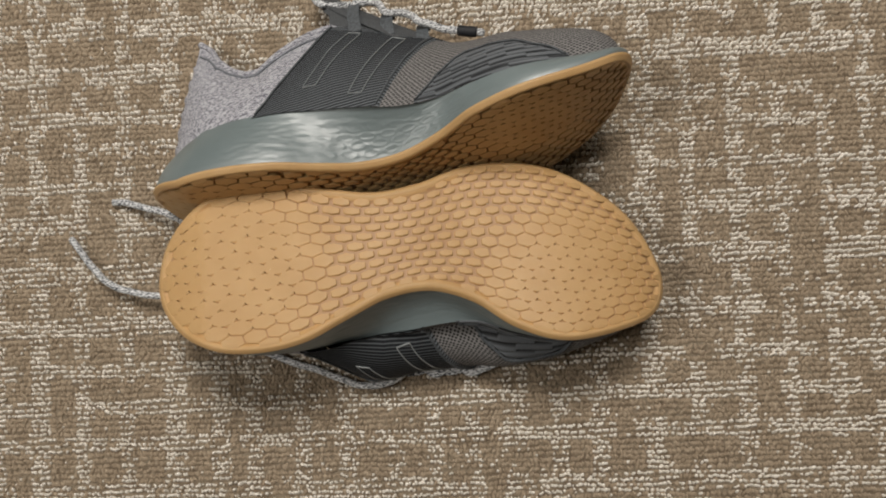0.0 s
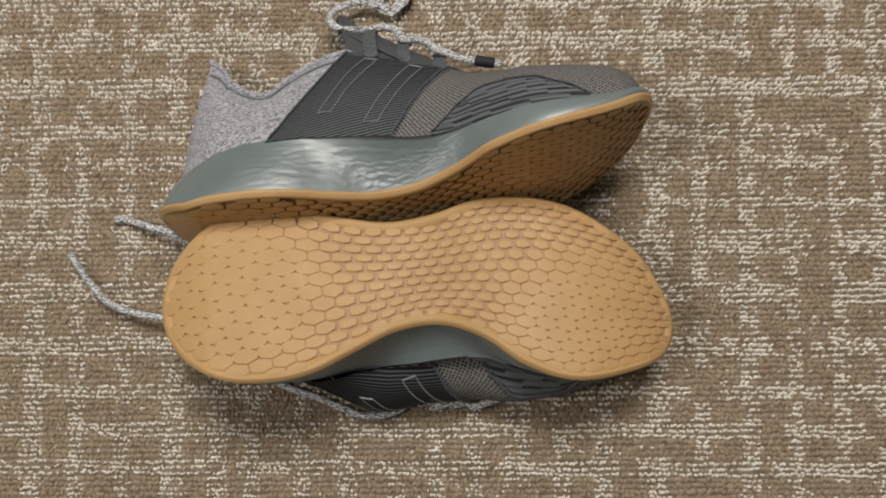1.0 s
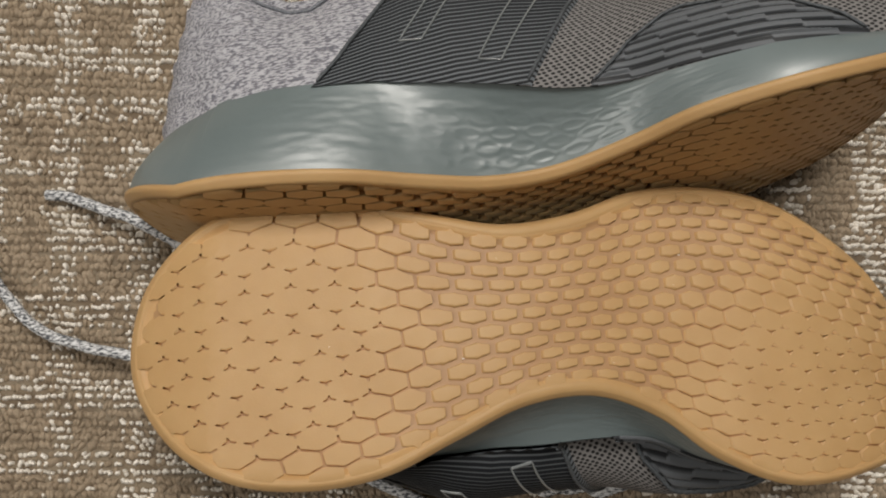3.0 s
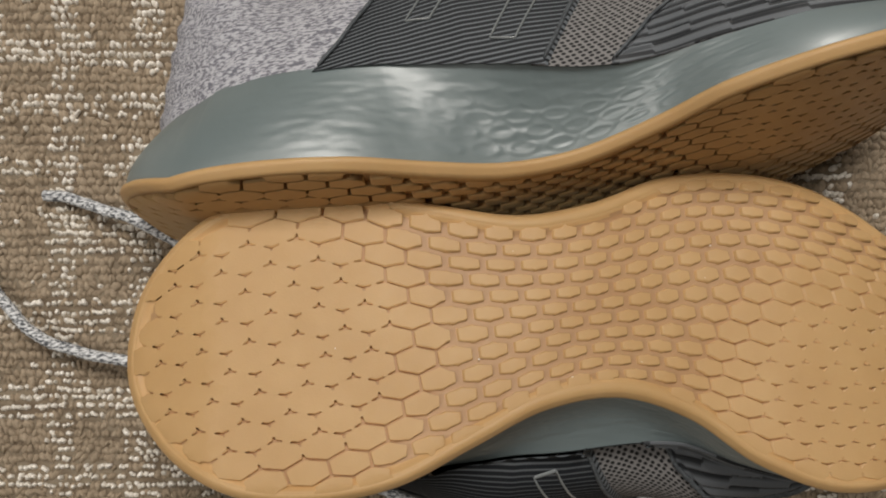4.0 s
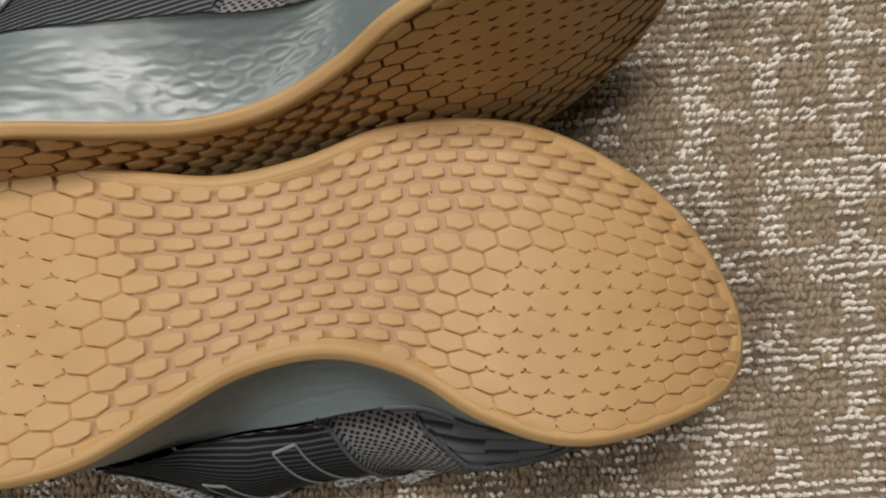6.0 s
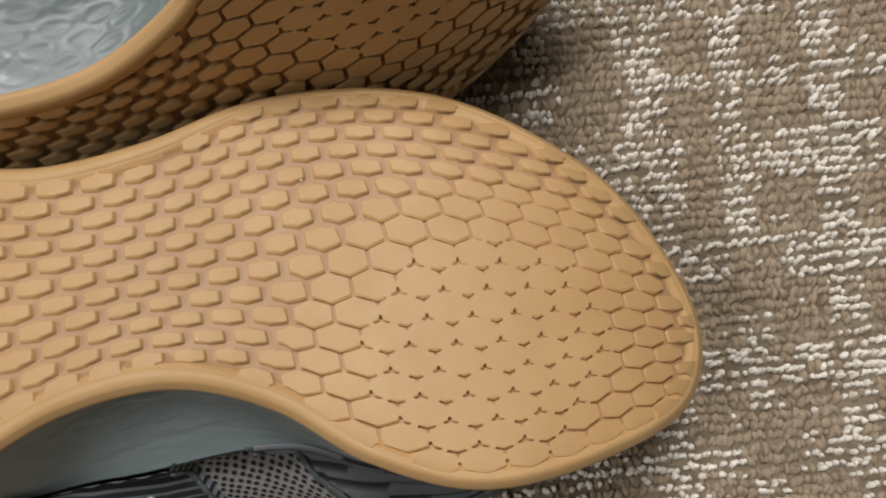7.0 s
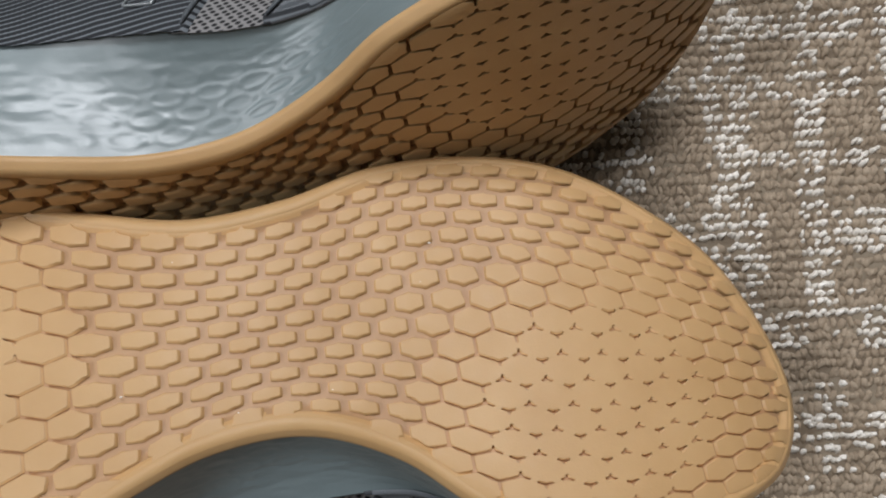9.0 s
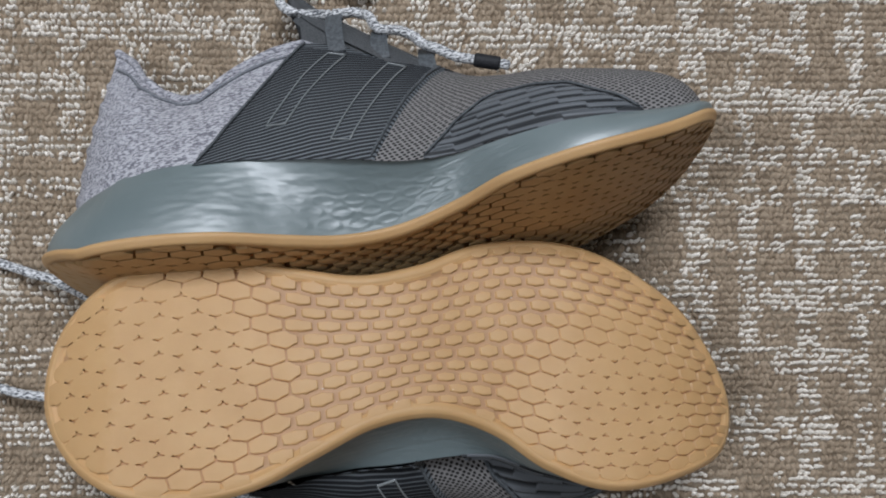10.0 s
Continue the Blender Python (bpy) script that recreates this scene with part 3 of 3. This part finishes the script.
    def tongue(self):
        line = curve_through([(0.066, 0, 0.084), (0.045, 0, 0.098), (0.02, 0, 0.117), (0.0, 0, 0.134), (-0.014, 0, 0.147), (-0.021, 0, 0.156)], 8)
        rows = []
        for i, c in enumerate(line):
            f = i / (len(line) - 1)
            half = 0.013 + 0.010 * step(f, 0, 0.5)
            rows.append([Vector((c.x - 0.004 * f * math.cos(a), -0.014 + half * math.sin(a), c.z - 0.030 * (1 - math.cos(a)) - 0.002)) for a in [(-80 + 160 * j / 16) * math.pi / 180 for j in range(17)]])
        back = [[p + Vector((-0.003, 0, -0.004)) for p in r] for r in rows]
        self.sheet("tongue", rows + back[::-1], TONGUE, "dark grey textile tongue", loop=True)
        for inner in (True, False):
            s = -1 if inner else 1
            rows = []
            for i in range(6, len(line)):
                c, f = line[i], i / (len(line) - 1)
                half = 0.013 + 0.010 * step(f, 0, 0.5)
                far = Vector((c.x, -0.014 + s * half * 0.62, c.z - 0.030 * 0.22 - 0.0025))
                near = upper(max(c.x, -0.021), 0.985, inner, -0.0004)
                rows.append([near.lerp(far, k / 6) + Vector((0, s * 0.002 * math.sin(math.pi * k / 6), 0)) for k in range(7)])
            self.sheet("gusset", rows, TONGUE)
        # straps that hold the lace
        for x, w0, w1 in ((-0.0045, 0.100, 0.128), (0.0165, 0.094, 0.115), (0.0385, 0.084, 0.103)):
            for inner in (True, False):
                s = -1 if inner else 1
                v0 = -0.012 + s * (half_gap(x) + 0.004)
                path = [(x, v0, w0), (x, v0 - s * 0.001, (w0 + w1) / 2), (x + 0.001, v0 - s * 0.006, w1), (x + 0.001, v0 - s * 0.011, w1 - 0.001)]
                rows = [[p + Vector((0.0042 * k, 0, 0)) for k in (-1, -0.5, 0, 0.5, 1)] for p in curve_through(path, 5)]
                inner_rows = [[p + Vector((0, -s * 0.0012, -0.0006)) for p in r] for r in rows]
                self.sheet("lace_strap", rows + inner_rows[::-1], OVERLAY, loop=True)

    def laces(self):
        zig = [(-0.0045, -0.034, 0.1265), (0.003, -0.032, 0.1275), (0.0096, -0.030, 0.1270), (0.0140, -0.034, 0.1205), (0.0175, -0.034, 0.1125),
               (0.0253, -0.031, 0.1125), (0.0335, -0.028, 0.1095), (0.0370, -0.032, 0.1015), (0.0440, -0.030, 0.0975), (0.0560, -0.028, 0.0905), (0.0685, -0.027, 0.0862), (0.079, -0.025, 0.0825)]
        self.soft_tube("lace", curve_through(zig, 8), 0.0026, LACE, "grey heather braided lace", 0.16)
        far = [(x, -0.024 - y, z) for x, y, z in zig]
        self.soft_tube("lace", curve_through(far, 8), 0.0026, LACE, "grey heather braided lace", 0.16)
        curl = [(0.010, -0.012, 0.153), (-0.004, -0.020, 0.158), (-0.018, -0.028, 0.155), (-0.029, -0.032, 0.147), (-0.029, -0.034, 0.137), (-0.020, -0.034, 0.1300), (-0.0045, -0.034, 0.1265)]
        self.soft_tube("lace", curve_through(curl, 8), 0.0026, LACE, "grey heather braided lace", 0.16)
        bow = [(0.012, -0.010, 0.150), (0.002, -0.004, 0.160), (0.006, 0.002, 0.172), (0.016, 0.0, 0.176), (0.020, -0.006, 0.166), (0.012, -0.010, 0.152), (0.022, -0.012, 0.158), (0.028, -0.012, 0.170)]
        self.soft_tube("lace", curve_through(bow, 8), 0.0026, LACE, "grey heather braided lace", 0.16)
        band = curve_through([(0.0615, -0.0276, 0.0884), (0.068, -0.0270, 0.0862), (0.0745, -0.0260, 0.0841)], 6)
        self.soft_tube("lace_keeper", band, 0.0036, KEEPER, "black ribbed lace keeper", 0.04)


def matrix(o, x, y, z):
    return Matrix(((x[0], y[0], z[0], o[0]), (x[1], y[1], z[1], o[1]), (x[2], y[2], z[2], o[2]), (0, 0, 0, 1)))


# ---- the room ----
def slab(name, size, at, mat, label, category):
    ob = new(name, box(name, size, mat))
    ob.location = at
    return tagged(ob, label, category, kind="structure")


ROOM = 3.2
slab("floor", (2 * ROOM, 2 * ROOM, 0.1), (0, 0, -0.0530), FAR_CARPET, "carpeted floor of taupe and cream loops", "floor")
backing = slab("carpet_backing", (0.87, 0.63, 0.003), (0.01, 0.02, -0.0014), BACKING, "dark woven backing under the carpet loops", "carpet")
backing.rotation_euler = (0, 0, math.radians(-9.1))
slab("ceiling", (2 * ROOM, 2 * ROOM, 0.1), (0, 0, CEILING + 0.05), WHITE, "plain pale painted ceiling", "ceiling")
slab("wall_north", (2 * ROOM + 0.2, 0.1, CEILING), (0, ROOM + 0.05, CEILING / 2), PAINT, "plain taupe painted wall", "wall")
slab("wall_south", (2 * ROOM + 0.2, 0.1, CEILING), (0, -ROOM - 0.05, CEILING / 2), PAINT, "plain taupe painted wall", "wall")
slab("wall_east", (0.1, 2 * ROOM, CEILING), (ROOM + 0.05, 0, CEILING / 2), PAINT, "plain taupe painted wall", "wall")
slab("wall_west", (0.1, 2 * ROOM, CEILING), (-ROOM - 0.05, 0, CEILING / 2), PAINT, "plain taupe painted wall", "wall")
lamp = new("ceiling_light")
lamp.location = (*PANEL[0], CEILING)
tagged(lamp, "flat white square ceiling light panel, switched on", "ceiling light", kind="structure")
PS = PANEL[1]
part("diffuser", box("diffuser", (PS * 0.97, PS * 0.97, 0.02), GLOW), lamp).location = (0, 0, -0.0125)
for dx, dy, w, h in ((0, PS / 2, PS, 0.03), (0, -PS / 2, PS, 0.03), (PS / 2, 0, 0.03, PS - 0.03), (-PS / 2, 0, 0.03, PS - 0.03)):
    part("frame", box("frame", (w, h, 0.03), FRAME, 0.003), lamp).location = (dx, dy, -0.0155)
for spot_at, spot_size, spot_watts in SPOTS:
    spot = new("downlight")
    spot.location = (*spot_at, CEILING)
    tagged(spot, "round white ceiling downlight, switched on", "ceiling light", "downlights", "structure")
    verts, faces = [], []
    for k in range(32):
        a = 2 * math.pi * k / 32
        for r, z in ((0.62, 0.0), (0.64, -0.018), (0.60, -0.024), (0.52, -0.022), (0.51, 0.0)):
            verts.append((spot_size * r * math.cos(a), spot_size * r * math.sin(a), z))
    part("trim_ring", mesh_of("trim_ring", verts, grid_faces(32, 5, True), FRAME), spot)
    disc = [(spot_size * 0.52 * math.cos(2 * math.pi * k / 32), spot_size * 0.52 * math.sin(2 * math.pi * k / 32), -0.012) for k in range(32)]
    part("diffuser", mesh_of("diffuser", disc + [(x, y, -0.004) for x, y, z in disc],
                             [tuple(range(32)), tuple(range(63, 31, -1))] + [(k, (k + 1) % 32, 32 + (k + 1) % 32, 32 + k) for k in range(32)], GLOW, False), spot)


# ---- carpet pile ----
def carpet_pile():
    """Rows of tufted loops, taupe with a broken plaid of cream."""
    rng = np.random.default_rng(7)
    row, along = 0.0037, 0.0017
    turn = math.radians(-9.1)
    hx, hy = 0.43, 0.31
    nr, nc = int(2 * hy / row), int(2 * hx / along)

    def bands(length, lo, hi, wlo, whi):
        """Uneven stripes: strength of the stripe at each place."""
        at, out = 0.0, []
        while at < length:
            at += rng.uniform(lo, hi)
            w = rng.uniform(wlo, whi)
            out.append((at, at + w))
            at += w
        return out

    white = np.full((nr, nc), 0.04)
    xs = (np.arange(nc) + 0.5) * along
    ys = (np.arange(nr) + 0.5) * row
    for y0, y1 in bands(2 * hy, 0.012, 0.024, 0.008, 0.016):
        for x0, x1 in bands(2 * hx, 0.0, 0.030, 0.05, 0.22):
            m = np.ix_((ys >= y0) & (ys < y1), (xs >= x0) & (xs < x1))
            white[m] = np.maximum(white[m], rng.uniform(0.56, 0.84))
    for x0, x1 in bands(2 * hx, 0.012, 0.024, 0.008, 0.016):
        for y0, y1 in bands(2 * hy, 0.0, 0.030, 0.05, 0.22):
            m = np.ix_((ys >= y0) & (ys < y1), (xs >= x0) & (xs < x1))
            white[m] = np.maximum(white[m], rng.uniform(0.56, 0.84))
    quiet = np.zeros((nr, nc), bool)
    for _ in range(40):
        x, y = rng.uniform(0, 2 * hx), rng.uniform(0, 2 * hy)
        w, h = rng.uniform(0.012, 0.03), rng.uniform(0.010, 0.024)
        quiet[np.ix_((abs(ys - y) < h / 2), (abs(xs - x) < w / 2))] = True
    white = np.where(quiet, 0.02, white)
    # cream shows in short runs along the stitches
    run = np.repeat(rng.random((nr, nc // 2 + 3)), 2, axis=1)
    run = np.stack([np.roll(r, int(k))[:nc] for r, k in zip(run, rng.integers(0, 3, nr))])
    pick = 0.62 * run + 0.38 * rng.random((nr, nc)) < np.where(white > 0.05, 0.24 + 0.62 * white, 0.12 + 0.5 * (white - 0.02))
    sides = 5
    ang = np.arange(sides) * 2 * math.pi / sides
    unit = [np.stack([np.cos(ang) * r, np.sin(ang) * r, np.full(sides, z)], -1) for r, z in ((1.0, 0.0), (0.98, 0.5), (0.62, 0.88))]
    unit = np.vstack(unit + [np.array([[0, 0, 1.0]])])
    nv = len(unit)
    R, C = np.meshgrid(np.arange(nr), np.arange(nc), indexing="ij")
    R, C, P = R.ravel(), C.ravel(), pick.ravel()
    n = len(R)
    sx = along * rng.uniform(0.60, 1.10, n) * np.where(P, 0.80, 1.0)
    sy = row * rng.uniform(0.50, 0.76, n) * np.where(P, 0.54, 1.0)
    sz = rng.uniform(0.0028, 0.0037, n) + np.where(P, 0.0011, 0)
    lean = rng.uniform(-0.5, 0.5, n) + np.where(P, 0.25, 0)
    px = (C + 0.5 + 0.5 * (R % 2)) * along - hx + rng.normal(0, 0.0005, n)
    py = (R + 0.5) * row - hy + rng.normal(0, 0.00042, n) + 0.0006 * np.sin(C * 0.11 + R)
    rag = rng.uniform(0.74, 1.26, (n, nv))
    x = unit[None, :, 0] * sx[:, None] * rag
    y = unit[None, :, 1] * sy[:, None] * rag
    z = unit[None, :, 2] * sz[:, None] * rng.uniform(0.85, 1.15, (n, nv))
    tilt = rng.uniform(-0.8, 0.8, n)[:, None]
    x, y = x * np.cos(tilt) - y * np.sin(tilt), x * np.sin(tilt) + y * np.cos(tilt)
    x = x + px[:, None] + lean[:, None] * z * 0.5
    y = y + py[:, None] + 0.25 * z
    ca, sa = math.cos(turn), math.sin(turn)
    co = np.stack([x * ca - y * sa + 0.01, x * sa + y * ca + 0.02, z - 0.0016], -1).reshape(-1, 3)
    faces = []
    for k in range(sides):
        for r in range(2):
            a, b = r * sides + k, r * sides + (k + 1) % sides
            faces.append((a, b, b + sides, a + sides))
    tri = [(2 * sides + k, 2 * sides + (k + 1) % sides, 3 * sides) for k in range(sides)]
    quads = (np.array(faces)[None] + np.arange(n)[:, None, None] * nv).reshape(-1)
    tris = (np.array(tri)[None] + np.arange(n)[:, None, None] * nv).reshape(-1)
    me = bpy.data.meshes.new("carpet_pile")
    nq, nt = n * len(faces), n * len(tri)
    me.vertices.add(len(co))
    me.vertices.foreach_set("co", co.ravel())
    me.loops.add(nq * 4 + nt * 3)
    me.loops.foreach_set("vertex_index", np.concatenate([quads, tris]).astype(np.int32))
    me.polygons.add(nq + nt)
    me.polygons.foreach_set("loop_start", np.concatenate([np.arange(nq) * 4, nq * 4 + np.arange(nt) * 3]).astype(np.int32))
    me.polygons.foreach_set("material_index", np.concatenate([np.repeat(P, len(faces)), np.repeat(P, len(tri))]).astype(np.int32))
    me.polygons.foreach_set("use_smooth", np.ones(nq + nt, bool))
    me.update(calc_edges=True)
    me.validate()
    me.materials.append(TAUPE)
    me.materials.append(CREAM)
    return tagged(new("carpet_pile", me), "taupe and cream loop pile in a broken plaid", "carpet", kind="stuff")


carpet_pile()

# ---- the pair of shoes ----
OVERTURNED = Shoe(-1, matrix((0, 0, 0.0694), (0.9915, -0.1018, -0.0805), (-0.0801, -0.9682, 0.2371), (-0.1021, -0.2287, -0.9681)), "grey running shoe lying overturned, gum sole up", 0.031)
OVERTURNED.build()
for lu, lv in ((-0.004, -0.0330), (0.054, 0.0125), (0.050, 0.0005), (-0.021, 0.0125), (-0.036, -0.0250), (-0.085, -0.0180), (0.022, -0.0290)):
    w = sole_w(lu, lv)
    grain = [(lu + 0.0004 * math.cos(k * 1.05) * (1 + 0.3 * (k % 2)), -(lv + 0.0003 * math.sin(k * 1.05)), w + 0.0004) for k in range(6)] + [(lu, -lv, w - 0.0004)]
    part("lint", mesh_of("lint", grain, [(k, (k + 1) % 6, 6) for k in range(6)], CREAM), OVERTURNED.root)
TIPPED = Shoe(1, matrix((-0.0008, 0.0329, 0.0406), (0.9972, 0.0305, 0.0682), (0.0745, -0.3384, -0.9381), (-0.0055, 0.9405, -0.3397)), "grey running shoe lying on its outer side, gum sole outward")
TIPPED.build()


# ---- loose lace ends on the carpet ----
def loose_lace(points, label):
    me = tube(curve_through(points, 10), 0.0024, LACE, "lace_end", 1.0, 0.16)
    tagged(new("shoelace_end", me), label, "shoelace", "loose lace ends")


loose_lace([(-0.240, 0.048, 0.005), (-0.232, 0.032, 0.006), (-0.223, 0.018, 0.009), (-0.214, 0.008, 0.011), (-0.199, 0.000, 0.013), (-0.182, -0.006, 0.015), (-0.160, -0.012, 0.018), (-0.130, -0.018, 0.022)], "loose grey heather lace end on the carpet")
loose_lace([(-0.206, 0.067, 0.005), (-0.195, 0.064, 0.006), (-0.183, 0.058, 0.010), (-0.168, 0.051, 0.014), (-0.152, 0.040, 0.018), (-0.128, 0.022, 0.022)], "loose grey heather lace end running under the heel")
loose_lace([(-0.125, -0.052, 0.012), (-0.103, -0.067, 0.007), (-0.081, -0.079, 0.006), (-0.063, -0.090, 0.006), (-0.052, -0.095, 0.006), (-0.036, -0.096, 0.006), (-0.022, -0.090, 0.006), (-0.006, -0.075, 0.007)], "grey heather lace beside the overturned upper")
